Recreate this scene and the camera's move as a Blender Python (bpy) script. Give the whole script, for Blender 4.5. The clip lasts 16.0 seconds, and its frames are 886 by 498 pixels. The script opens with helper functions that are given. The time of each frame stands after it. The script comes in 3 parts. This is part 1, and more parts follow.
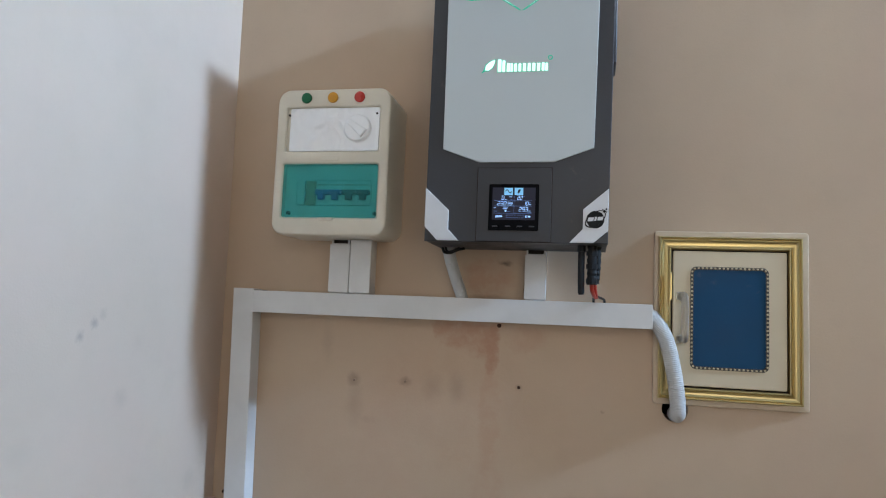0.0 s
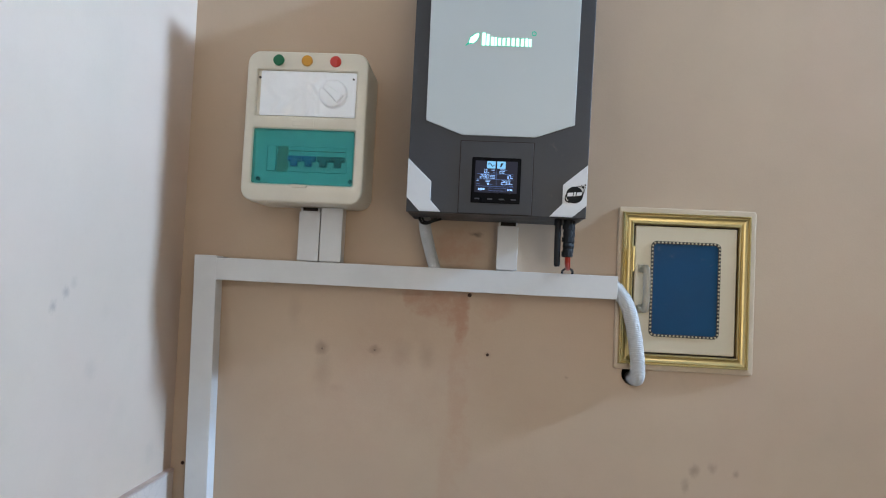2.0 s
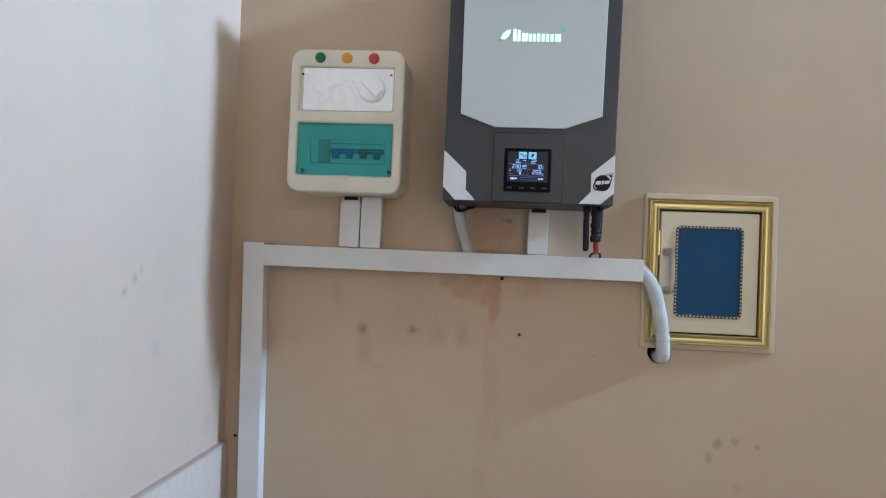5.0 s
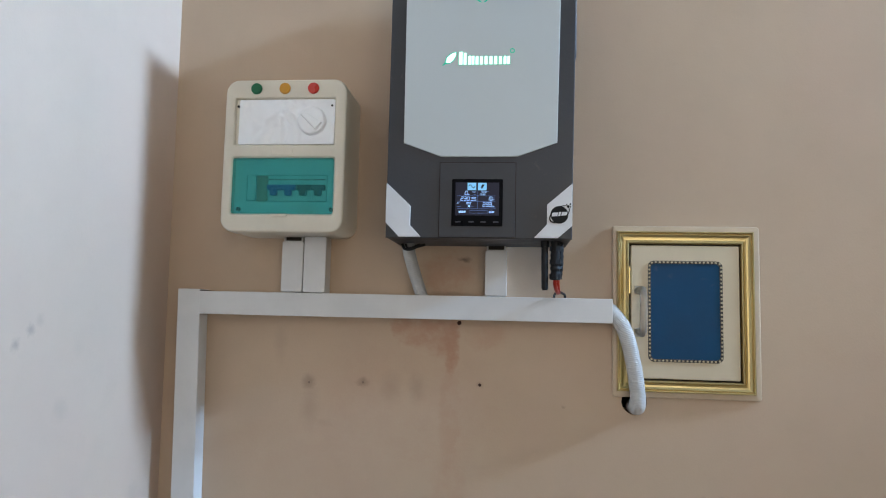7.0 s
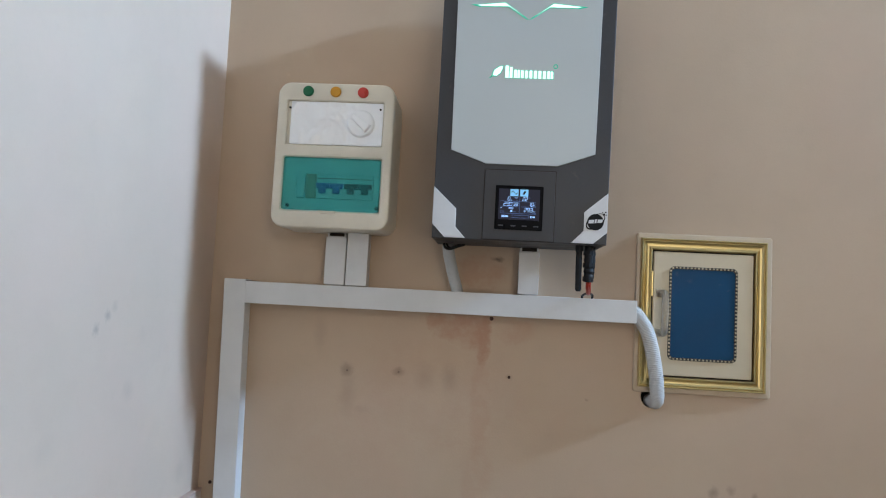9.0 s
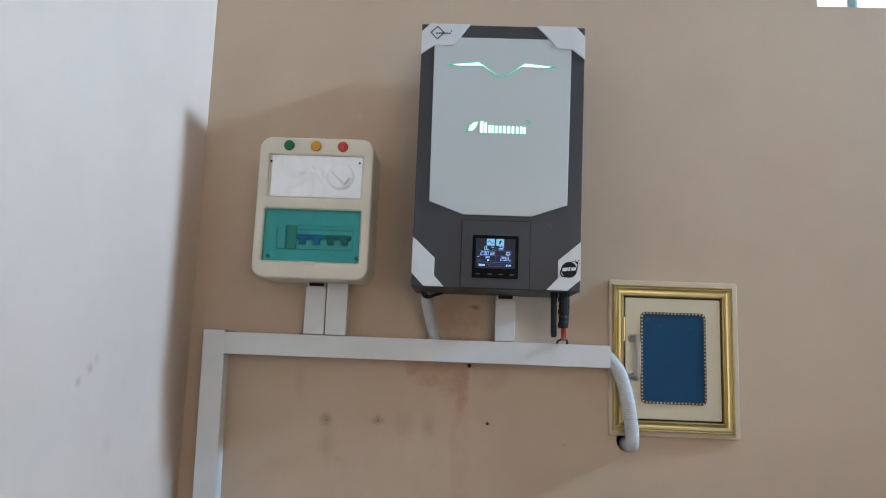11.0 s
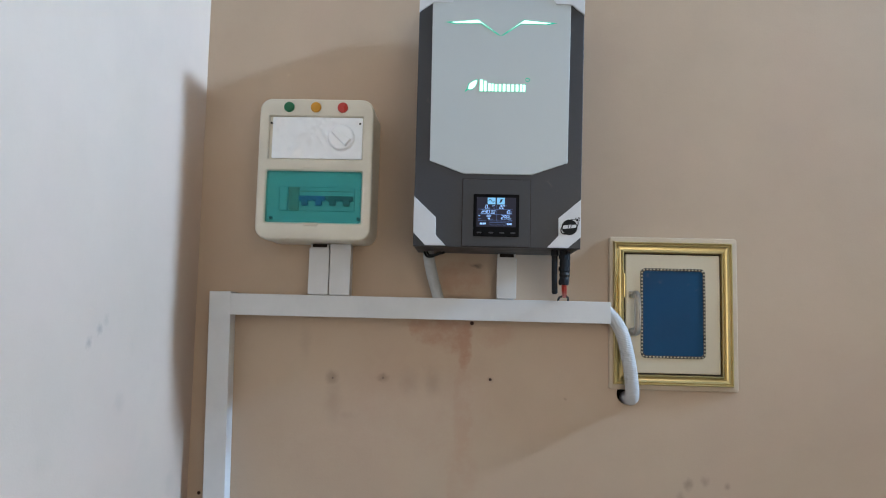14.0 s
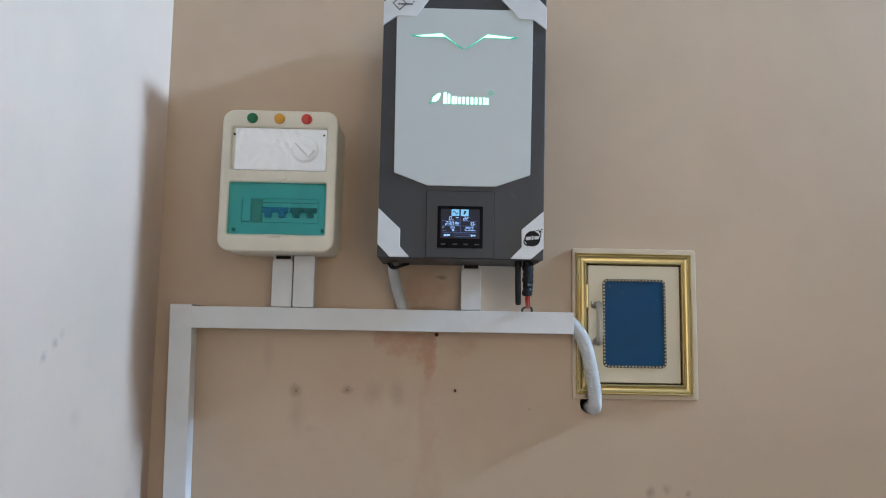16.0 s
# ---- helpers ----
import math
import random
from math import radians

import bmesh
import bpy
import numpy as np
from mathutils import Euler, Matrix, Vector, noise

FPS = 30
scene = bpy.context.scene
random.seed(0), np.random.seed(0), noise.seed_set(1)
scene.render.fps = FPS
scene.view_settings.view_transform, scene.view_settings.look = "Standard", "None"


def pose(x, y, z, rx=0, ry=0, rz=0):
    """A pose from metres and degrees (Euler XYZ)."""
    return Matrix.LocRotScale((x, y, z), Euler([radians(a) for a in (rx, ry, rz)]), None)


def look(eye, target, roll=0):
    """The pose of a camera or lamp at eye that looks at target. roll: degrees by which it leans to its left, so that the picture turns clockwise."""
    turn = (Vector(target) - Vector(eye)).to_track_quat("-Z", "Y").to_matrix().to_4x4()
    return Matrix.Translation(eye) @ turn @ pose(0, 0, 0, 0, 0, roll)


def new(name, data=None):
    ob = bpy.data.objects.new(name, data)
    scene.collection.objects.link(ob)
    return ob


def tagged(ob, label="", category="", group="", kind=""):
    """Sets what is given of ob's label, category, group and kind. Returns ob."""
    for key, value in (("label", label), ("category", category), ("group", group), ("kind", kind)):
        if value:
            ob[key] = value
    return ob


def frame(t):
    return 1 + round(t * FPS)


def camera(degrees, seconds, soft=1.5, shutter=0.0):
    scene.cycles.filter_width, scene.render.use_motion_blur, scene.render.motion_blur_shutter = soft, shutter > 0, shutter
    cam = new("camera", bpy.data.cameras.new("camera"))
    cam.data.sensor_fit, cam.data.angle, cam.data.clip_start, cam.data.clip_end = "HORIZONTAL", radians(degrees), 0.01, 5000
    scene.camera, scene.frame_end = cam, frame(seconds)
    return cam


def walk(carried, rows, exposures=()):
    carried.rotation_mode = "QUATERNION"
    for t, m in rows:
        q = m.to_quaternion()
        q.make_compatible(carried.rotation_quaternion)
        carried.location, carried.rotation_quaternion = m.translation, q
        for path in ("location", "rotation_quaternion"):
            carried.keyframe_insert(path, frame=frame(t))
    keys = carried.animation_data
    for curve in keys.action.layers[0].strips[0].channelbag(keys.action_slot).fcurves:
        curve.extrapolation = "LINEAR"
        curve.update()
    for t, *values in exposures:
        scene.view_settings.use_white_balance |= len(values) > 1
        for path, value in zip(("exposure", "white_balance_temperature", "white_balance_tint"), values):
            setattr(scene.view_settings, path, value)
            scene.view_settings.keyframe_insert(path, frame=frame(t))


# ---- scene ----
cam = camera(65.1, 16.0, soft=1.1)
PATH = [
    (0, (0.734, -1.298, 1.228), (0.315, 0.648, 1.414), 2.4),
    (0.5, (0.727, -1.279, 1.229), (0.392, 0.686, 1.395), 1.9),
    (1, (0.674, -1.287, 1.229), (0.41, 0.689, 1.395), 2.4),
    (1.5, (0.628, -1.305, 1.225), (0.46, 0.685, 1.336), 2.6),
    (2, (0.589, -1.332, 1.231), (0.476, 0.662, 1.329), 2.8),
    (2.5, (0.553, -1.362, 1.229), (0.47, 0.634, 1.311), 2.5),
    (3, (0.535, -1.396, 1.231), (0.491, 0.603, 1.284), 2.5),
    (3.5, (0.525, -1.422, 1.214), (0.485, 0.577, 1.261), 2.7),
    (4, (0.529, -1.438, 1.224), (0.494, 0.561, 1.266), 2.9),
    (4.2, (0.538, -1.441, 1.24), (0.477, 0.558, 1.262), 2.9),
    (6.3, (0.636, -1.315, 1.23), (0.388, 0.664, 1.379), 1.8),
    (6.5, (0.65, -1.308, 1.233), (0.403, 0.669, 1.402), 1.9),
    (7, (0.669, -1.281, 1.229), (0.462, 0.7, 1.411), 1.3),
    (7.5, (0.655, -1.276, 1.229), (0.388, 0.698, 1.401), 2.0),
    (8, (0.638, -1.299, 1.228), (0.398, 0.68, 1.383), 1.8),
    (8.5, (0.6, -1.335, 1.234), (0.385, 0.649, 1.37), 2.6),
    (9, (0.561, -1.37, 1.238), (0.424, 0.619, 1.39), 3.0),
    (9.5, (0.545, -1.388, 1.26), (0.482, 0.593, 1.526), 2.1),
    (9.7, (0.543, -1.391, 1.261), (0.497, 0.586, 1.558), 2.3),
    (11.8, (0.547, -1.407, 1.22), (0.48, 0.57, 1.514), 1.7),
    (12, (0.556, -1.404, 1.229), (0.478, 0.577, 1.495), 1.3),
    (12.5, (0.556, -1.405, 1.235), (0.521, 0.578, 1.499), 0.8),
    (13, (0.551, -1.415, 1.23), (0.511, 0.572, 1.455), 1.2),
    (13.5, (0.548, -1.416, 1.224), (0.518, 0.573, 1.431), 1.2),
    (14, (0.548, -1.415, 1.226), (0.49, 0.575, 1.415), 1.4),
    (14.5, (0.549, -1.408, 1.227), (0.514, 0.582, 1.42), 1.0),
    (15, (0.551, -1.409, 1.223), (0.564, 0.581, 1.422), 0.6),
    (15.5, (0.554, -1.413, 1.223), (0.579, 0.576, 1.427), 0.6),
    (16, (0.554, -1.419, 1.225), (0.589, 0.568, 1.45), 1.0),
]
EXPOSURES = [(0, -0.17), (0.5, -0.07), (1, 0.0), (1.5, 0.05), (2, 0.05), (3, 0.0), (3.5, -0.07), (4, -0.03), (6.5, -0.04), (7, -0.02), (8, 0.01), (8.5, -0.05), (9.5, -0.10), (12, -0.11), (13, -0.07), (15.5, -0.04), (16, -0.04)]
walk(cam, [(t, look(eye, target, roll)) for t, eye, target, roll in PATH], EXPOSURES)

# ---- light: high ventilators give daylight, an unseen south lamp adds fill ----
world = bpy.data.worlds.new("sky")
scene.world = world
world.use_nodes = True
wn = world.node_tree.nodes
sky = wn.new("ShaderNodeTexSky")
sky.sky_type, sky.sun_disc = "NISHITA", False
sky.sun_elevation, sky.sun_rotation = radians(48), radians(200)
wn["Background"].inputs["Strength"].default_value = 0.12
world.node_tree.links.new(sky.outputs[0], wn["Background"].inputs["Color"])


def area_lamp(name, place, target, width, height, watts, colour, roll=0):
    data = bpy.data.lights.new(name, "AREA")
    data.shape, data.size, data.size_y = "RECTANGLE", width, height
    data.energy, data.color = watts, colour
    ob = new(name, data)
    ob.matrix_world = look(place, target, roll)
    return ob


ROOM_X, ROOM_Y, ROOM_Z = 5.2, -2.5, 4.2
area_lamp("east_window_light", (ROOM_X + 0.6, -0.74, 3.68), (0, -0.74, 3.68), 0.46, 0.54, 725, (0.42, 0.665, 1.0), 40)
# warm fill lamp added behind the camera, in an assumed south opening
area_lamp("south_fill_light", (1.28, ROOM_Y + 0.02, 1.50), (1.28, 0, 1.50), 0.95, 1.4, 10.5, (1.0, 0.882, 0.715))


# ---- materials ----
def shader(name, colour, rough=0.5, metal=0.0, spec=0.5):
    m = bpy.data.materials.new(name)
    m.use_nodes = True
    b = m.node_tree.nodes["Principled BSDF"]
    b.inputs["Base Color"].default_value = (*colour, 1)
    b.inputs["Roughness"].default_value = rough
    b.inputs["Metallic"].default_value = metal
    b.inputs["Specular IOR Level"].default_value = spec
    return m


def node(m, kind, **values):
    n = m.node_tree.nodes.new(kind)
    for k, v in values.items():
        n.inputs[k].default_value = v
    return n


def link(m, a, b):
    m.node_tree.links.new(a, b)


def coords(m):
    return node(m, "ShaderNodeTexCoord").outputs["Object"]


def noise_tex(m, scale, detail=4.0, rough=0.55, vec=None, distortion=0.0):
    n = node(m, "ShaderNodeTexNoise", Scale=scale, Detail=detail, Roughness=rough, Distortion=distortion)
    link(m, vec or coords(m), n.inputs["Vector"])
    return n.outputs["Fac"]


def math_node(m, op, a, b=None, c=None, clamp=False):
    n = node(m, "ShaderNodeMath")
    n.operation, n.use_clamp = op, clamp
    for i, v in enumerate((a, b, c)):
        if v is None:
            continue
        if isinstance(v, (int, float)):
            n.inputs[i].default_value = v
        else:
            link(m, v, n.inputs[i])
    return n.outputs[0]


def ramp(m, fac, lo, hi, a=0.0, b=1.0):
    n = node(m, "ShaderNodeMapRange")
    n.inputs["From Min"].default_value, n.inputs["From Max"].default_value = lo, hi
    n.inputs["To Min"].default_value, n.inputs["To Max"].default_value = a, b
    n.interpolation_type = "SMOOTHSTEP"
    link(m, fac, n.inputs["Value"])
    return n.outputs["Result"]


def mix(m, fac, a, b):
    n = node(m, "ShaderNodeMix")
    n.data_type = "RGBA"
    for socket, v in ((n.inputs[0], fac), (n.inputs[6], a), (n.inputs[7], b)):
        if isinstance(v, (int, float)):
            socket.default_value = v
        elif isinstance(v, tuple):
            socket.default_value = (*v, 1)
        else:
            link(m, v, socket)
    return n.outputs[2]


def relief(m, height, strength, distance):
    n = node(m, "ShaderNodeBump", Strength=strength, Distance=distance)
    link(m, height, n.inputs["Height"])
    link(m, n.outputs[0], m.node_tree.nodes["Principled BSDF"].inputs["Normal"])


def base(m, colour):
    link(m, colour, m.node_tree.nodes["Principled BSDF"].inputs["Base Color"])


def worn(name, colour, rough=0.5, metal=0.0, scale=30, amount=0.12, bump=0.15, spec=0.5, dirt=(0.25, 0.2, 0.15)):
    """A plain surface with fine grain, broad unevenness and a little dirt."""
    m = shader(name, colour, rough, metal, spec)
    fine, broad = noise_tex(m, scale * 12), noise_tex(m, scale, 5)
    dark = tuple(c * (1 - amount) for c in colour)
    c = mix(m, ramp(m, broad, 0.35, 0.65), dark, colour)
    c = mix(m, ramp(m, noise_tex(m, scale * 2.3, 6, 0.65), 0.62, 0.8, 0, amount * 1.6), c, dirt)
    base(m, c)
    link(m, ramp(m, broad, 0.3, 0.7, max(rough - 0.06, 0.03), min(rough + 0.08, 1)), m.node_tree.nodes["Principled BSDF"].inputs["Roughness"])
    relief(m, fine, bump, 0.0006)
    return m


def blots(m, axis, spots, warp=0.02, grain=25, inner=0.45):
    """The sum of soft spots (centre along the wall, height, half width, half height, strength) with ragged outlines."""
    vec = coords(m)
    sep = node(m, "ShaderNodeSeparateXYZ")
    link(m, vec, sep.inputs[0])
    shift = math_node(m, "MULTIPLY", math_node(m, "SUBTRACT", noise_tex(m, grain, 5, 0.6), 0.5), warp * 2)
    shift2 = math_node(m, "MULTIPLY", math_node(m, "SUBTRACT", noise_tex(m, grain * 1.3, 5, 0.6), 0.5), warp * 2)
    u = math_node(m, "ADD", sep.outputs[axis], shift)
    v = math_node(m, "ADD", sep.outputs["Z"], shift2)
    total = None
    for a, z, ra, rz, strength in spots:
        du = math_node(m, "DIVIDE", math_node(m, "SUBTRACT", u, a), ra)
        dv = math_node(m, "DIVIDE", math_node(m, "SUBTRACT", v, z), rz)
        d = math_node(m, "SQRT", math_node(m, "ADD", math_node(m, "MULTIPLY", du, du), math_node(m, "MULTIPLY", dv, dv)))
        one = ramp(m, d, inner, 1.0, strength, 0.0)
        total = one if total is None else math_node(m, "MAXIMUM", total, one)
    return total


def wall_paint(name, colour, axis, damp=(), dark_marks=(), damp_colour=(0.40, 0.165, 0.095), dark_mark_colour=(0.14, 0.10, 0.075)):
    m = shader(name, colour, 0.62, 0.0, 0.35)
    broad, mid, fine = noise_tex(m, 2.2, 4), noise_tex(m, 14, 6, 0.6), noise_tex(m, 260, 3)
    c = mix(m, ramp(m, broad, 0.3, 0.7), tuple(v * 0.93 for v in colour), tuple(min(v * 1.04, 0.9) for v in colour))
    c = mix(m, ramp(m, mid, 0.45, 0.8, 0, 0.14), c, tuple(v * 0.75 for v in colour))
    c = mix(m, ramp(m, noise_tex(m, 90, 4, 0.7), 0.5, 0.85, 0, 0.10), c, tuple(v * 0.7 for v in colour))
    c = mix(m, ramp(m, noise_tex(m, 3.4, 5, 0.6), 0.42, 0.66, 0, 0.35), c, (colour[0] * 1.02, colour[1] * 0.95, colour[2] * 0.98))
    if damp:
        broken = math_node(m, "MULTIPLY", ramp(m, noise_tex(m, 26, 7, 0.7), 0.36, 0.60, 0.45, 1.05), blots(m, axis, damp, 0.024, 30))
        c = mix(m, broken, c, damp_colour)
    if dark_marks:
        c = mix(m, blots(m, axis, dark_marks, 0.008, 60, 0.0), c, dark_mark_colour)
    base(m, c)
    n = math_node(m, "ADD", math_node(m, "MULTIPLY", fine, 0.25), math_node(m, "ADD", noise_tex(m, 7, 3), math_node(m, "MULTIPLY", mid, 0.4)))
    relief(m, n, 0.22, 0.003)
    return m


def glow(name, colour, strength):
    m = shader(name, (0.006, 0.006, 0.008), 0.35, 0.0, 0.05)
    b = m.node_tree.nodes["Principled BSDF"]
    b.inputs["Emission Color"].default_value = (*colour, 1)
    b.inputs["Emission Strength"].default_value = strength
    return m


tan_paint = wall_paint("tan_wall_paint", (0.532, 0.394, 0.279), "X",
    damp=[(0.460, 1.203, 0.030, 0.034, 0.44), (0.495, 1.195, 0.050, 0.040, 0.46), (0.530, 1.185, 0.048, 0.052, 0.48), (0.555, 1.17, 0.020, 0.075, 0.54), (0.553, 1.05, 0.028, 0.19, 0.20),
          # the two widest spots only tint the wall below the raceway faintly reddish
          (0.556, 0.93, 0.038, 0.10, 0.13), (0.47, 1.06, 0.24, 0.16, 0.10), (0.30, 0.98, 0.20, 0.14, 0.08),
          (0.542, 0.85, 0.028, 0.22, 0.13), (0.62, 1.19, 0.05, 0.035, 0.2), (0.545, 1.30, 0.06, 0.05, 0.35), (0.50, 0.97, 0.06, 0.02, 0.12)],
    dark_marks=[(0.289, 1.094, 0.020, 0.022, 0.42), (0.293, 1.05, 0.025, 0.07, 0.16), (0.392, 1.097, 0.018, 0.012, 0.42), (0.445, 1.09, 0.03, 0.04, 0.16), (0.492, 1.09, 0.025, 0.04, 0.22),
           (1.0, 0.906, 0.013, 0.017, 0.42), (1.033, 0.912, 0.012, 0.015, 0.28), (1.076, 0.904, 0.009, 0.010, 0.38), (0.985, 0.877, 0.011, 0.019, 0.3), (1.042, 0.823, 0.015, 0.015, 0.16),
           # a scuff, a faint spot beside the hose, a dark strip along the raceway
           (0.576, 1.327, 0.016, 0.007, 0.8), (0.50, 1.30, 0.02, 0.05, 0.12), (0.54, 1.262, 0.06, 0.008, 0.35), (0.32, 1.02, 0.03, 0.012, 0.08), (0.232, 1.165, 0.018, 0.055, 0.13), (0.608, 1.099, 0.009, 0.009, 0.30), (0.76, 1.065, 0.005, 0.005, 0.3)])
cream_paint = wall_paint("pale_wall_paint", (0.575, 0.445, 0.350), "Y",
    dark_marks=[(-0.405, 1.173, 0.013, 0.014, 0.46), (-0.377, 1.192, 0.012, 0.013, 0.44), (-0.359, 1.206, 0.015, 0.012, 0.20), (-0.304, 1.073, 0.026, 0.024, 0.16),
           (-0.27, 1.16, 0.02, 0.02, 0.06), (-0.20, 1.0, 0.03, 0.03, 0.05), (-0.5, 1.02, 0.04, 0.03, 0.08), (-0.09, 0.90, 0.03, 0.03, 0.14)], dark_mark_colour=(0.20, 0.17, 0.15))
plain_paint = wall_paint("plain_wall_paint", (0.50, 0.42, 0.34), "X")
ceiling_paint = wall_paint("ceiling_paint", (0.8, 0.79, 0.76), "X")
floor_stone = worn("floor_stone", (0.26, 0.23, 0.20), 0.3, scale=4, amount=0.3)
trunk_white = worn("trunk_white_plastic", (0.70, 0.685, 0.67), 0.42, scale=14, amount=0.06, bump=0.08)
box_cream = worn("cream_plastic", (0.74, 0.67, 0.55), 0.42, scale=12, amount=0.07, bump=0.06)
sheet_white = worn("white_film", (0.94, 0.94, 0.95), 0.34, 0.12, scale=20, amount=0.015, bump=0.1)
relief(sheet_white, noise_tex(sheet_white, 16, 2, 0.5, distortion=0.6), 0.95, 0.022)
green_lens = worn("green_plastic", (0.0, 0.13, 0.045), 0.3)
amber_lens = worn("amber_plastic", (0.65, 0.30, 0.02), 0.3)
red_lens = worn("red_plastic", (0.58, 0.045, 0.03), 0.3)
breaker_white = worn("breaker_plastic", (0.62, 0.62, 0.6), 0.5)
breaker_grey = worn("breaker_grey_plastic", (0.40, 0.27, 0.19), 0.5)
toggle_blue = worn("blue_plastic", (0.008, 0.06, 0.34), 0.4)
toggle_dark = worn("dark_plastic", (0.012, 0.02, 0.04), 0.4)
case_grey = worn("charcoal_powder_coat", (0.036, 0.036, 0.041), 0.5, scale=20, amount=0.12, bump=0.3)
panel_grey = worn("light_grey_panel", (0.53, 0.56, 0.555), 0.35, scale=3, amount=0.012, bump=0.05)
cap_white = worn("silver_white_plate", (0.66, 0.66, 0.67), 0.35, scale=18, amount=0.06, bump=0.1)
black_gloss = worn("black_gloss_plastic", (0.004, 0.004, 0.005), 0.3, spec=0.05, bump=0.0, amount=0.01)
black_matt = worn("black_rubber", (0.008, 0.008, 0.009), 0.55, scale=40, amount=0.02, spec=0.25)
print_grey = worn("grey_print", (0.10, 0.10, 0.11), 0.6, amount=0.02, spec=0.2)
print_black = worn("black_print", (0.008, 0.008, 0.008), 0.6, amount=0.02, spec=0.2)
lcd_back = glow("lcd_backlight", (0.022, 0.022, 0.034), 1.0)
lcd_mark = glow("lcd_digit", (0.32, 0.56, 1.0), 1.5)
lcd_icon = glow("lcd_icon", (0.24, 0.60, 0.95), 1.0)
lcd_dim = glow("lcd_dim_mark", (0.12, 0.22, 0.52), 0.8)
key_dim = worn("dim_key_print", (0.05, 0.05, 0.06), 0.4, spec=0.2)
glow_white = glow("light_strip_white", (0.72, 1.0, 0.93), 1.5)
glow_green = glow("light_strip_green", (0.02, 0.62, 0.40), 0.9)
conduit_grey = worn("grey_conduit", (0.50, 0.50, 0.49), 0.5, scale=25)
conduit_white = worn("white_conduit", (0.55, 0.54, 0.53), 0.6, scale=25, amount=0.08)
wire_red = worn("red_wire", (0.42, 0.03, 0.015), 0.4)
hole_dark = worn("near_black", (0.012, 0.008, 0.006), 0.9, amount=0.02)
filler_brown = worn("brown_smudge", (0.26, 0.18, 0.13), 0.8)
rust = worn("rusty_iron", (0.06, 0.025, 0.015), 0.7, 0.4)
gold = worn("polished_gold", (0.60, 0.475, 0.225), 0.31, 1.0, scale=3, amount=0.02, bump=0.0)
surround_cream = worn("tan_cream_paint", (0.585, 0.455, 0.320), 0.5, scale=14, amount=0.08)
door_cream = worn("cream_lacquer", (0.60, 0.50, 0.350), 0.35, scale=10, amount=0.05, bump=0.06)
blue_panel = worn("blue_fabric_panel", (0.0025, 0.053, 0.125), 0.5, scale=12, amount=0.1, bump=0.2, spec=0.2)
bead_dark = worn("dark_bead", (0.015, 0.012, 0.01), 0.3)
bead_cream = worn("cream_bead", (0.46, 0.38, 0.25), 0.35)
gap_dark = worn("dark_gap", (0.02, 0.012, 0.008), 0.9)
metal_grey = worn("zinc_metal", (0.4, 0.4, 0.4), 0.35, 1.0)
window_metal = worn("painted_window_frame", (0.42, 0.62, 0.68), 0.5)
edge_stone = worn("pinkish_stone_edge", (0.50, 0.36, 0.30), 0.6, scale=30)


def see_through(name, colour, rough, ior=1.45):
    m = shader(name, colour, rough)
    b = m.node_tree.nodes["Principled BSDF"]
    b.inputs["Transmission Weight"].default_value = 1.0
    b.inputs["Specular IOR Level"].default_value = 0.2
    b.inputs["IOR"].default_value = ior
    relief(m, noise_tex(m, 60, 3), 0.05, 0.001)
    return m


green_window = see_through("green_clear_plastic", (0.19, 0.68, 0.70), 0.08, 1.10)
green_window.node_tree.nodes["Principled BSDF"].inputs["Transmission Weight"].default_value = 0.90
acrylic = see_through("clear_acrylic", (0.86, 0.81, 0.74), 0.35)
acrylic.node_tree.nodes["Principled BSDF"].inputs["Transmission Weight"].default_value = 0.92
pane_glass = see_through("window_glass", (0.95, 0.98, 0.98), 0.0)

marble = shader("white_marble", (0.72, 0.70, 0.68), 0.25)
vein = noise_tex(marble, 9, 7, 0.62, distortion=1.6)
mc = mix(marble, ramp(marble, math_node(marble, "ABSOLUTE", math_node(marble, "SUBTRACT", vein, 0.5)), 0.0, 0.025, 0.22, 0.0), (0.66, 0.55, 0.48), (0.36, 0.30, 0.27))
base(marble, mix(marble, ramp(marble, noise_tex(marble, 3), 0.4, 0.7, 0, 0.3), mc, (0.58, 0.48, 0.42)))


# ---- mesh helpers ----
def root_of(ob):
    while ob.parent:
        ob = ob.parent
    return ob


def thing(name, at, label, category, group="", kind=""):
    ob = new(name)
    ob.empty_display_size = 0.05
    ob.location = at
    return tagged(ob, label, category, group, kind)


def finish(bm, name, material, smooth=True):
    bmesh.ops.recalc_face_normals(bm, faces=bm.faces[:])
    me = bpy.data.meshes.new(name)
    bm.to_mesh(me)
    bm.free()
    me.materials.append(material)
    if smooth:
        me.shade_smooth()
        me.set_sharp_from_angle(angle=radians(20))
    return me


def part(name, bm, material, parent, label=""):
    """One mesh, given in world places, as a part of a thing."""
    bmesh.ops.translate(bm, verts=bm.verts[:], vec=-Vector(root_of(parent).location))
    ob = new(name, finish(bm, name, material))
    ob.parent = parent
    return tagged(ob, label)


def solid(name, bm, material, label, category="", kind="", group=""):
    """One mesh that is a thing or a piece of the setting, with its origin at the world's."""
    return tagged(new(name, finish(bm, name, material)), label, category, group, kind)


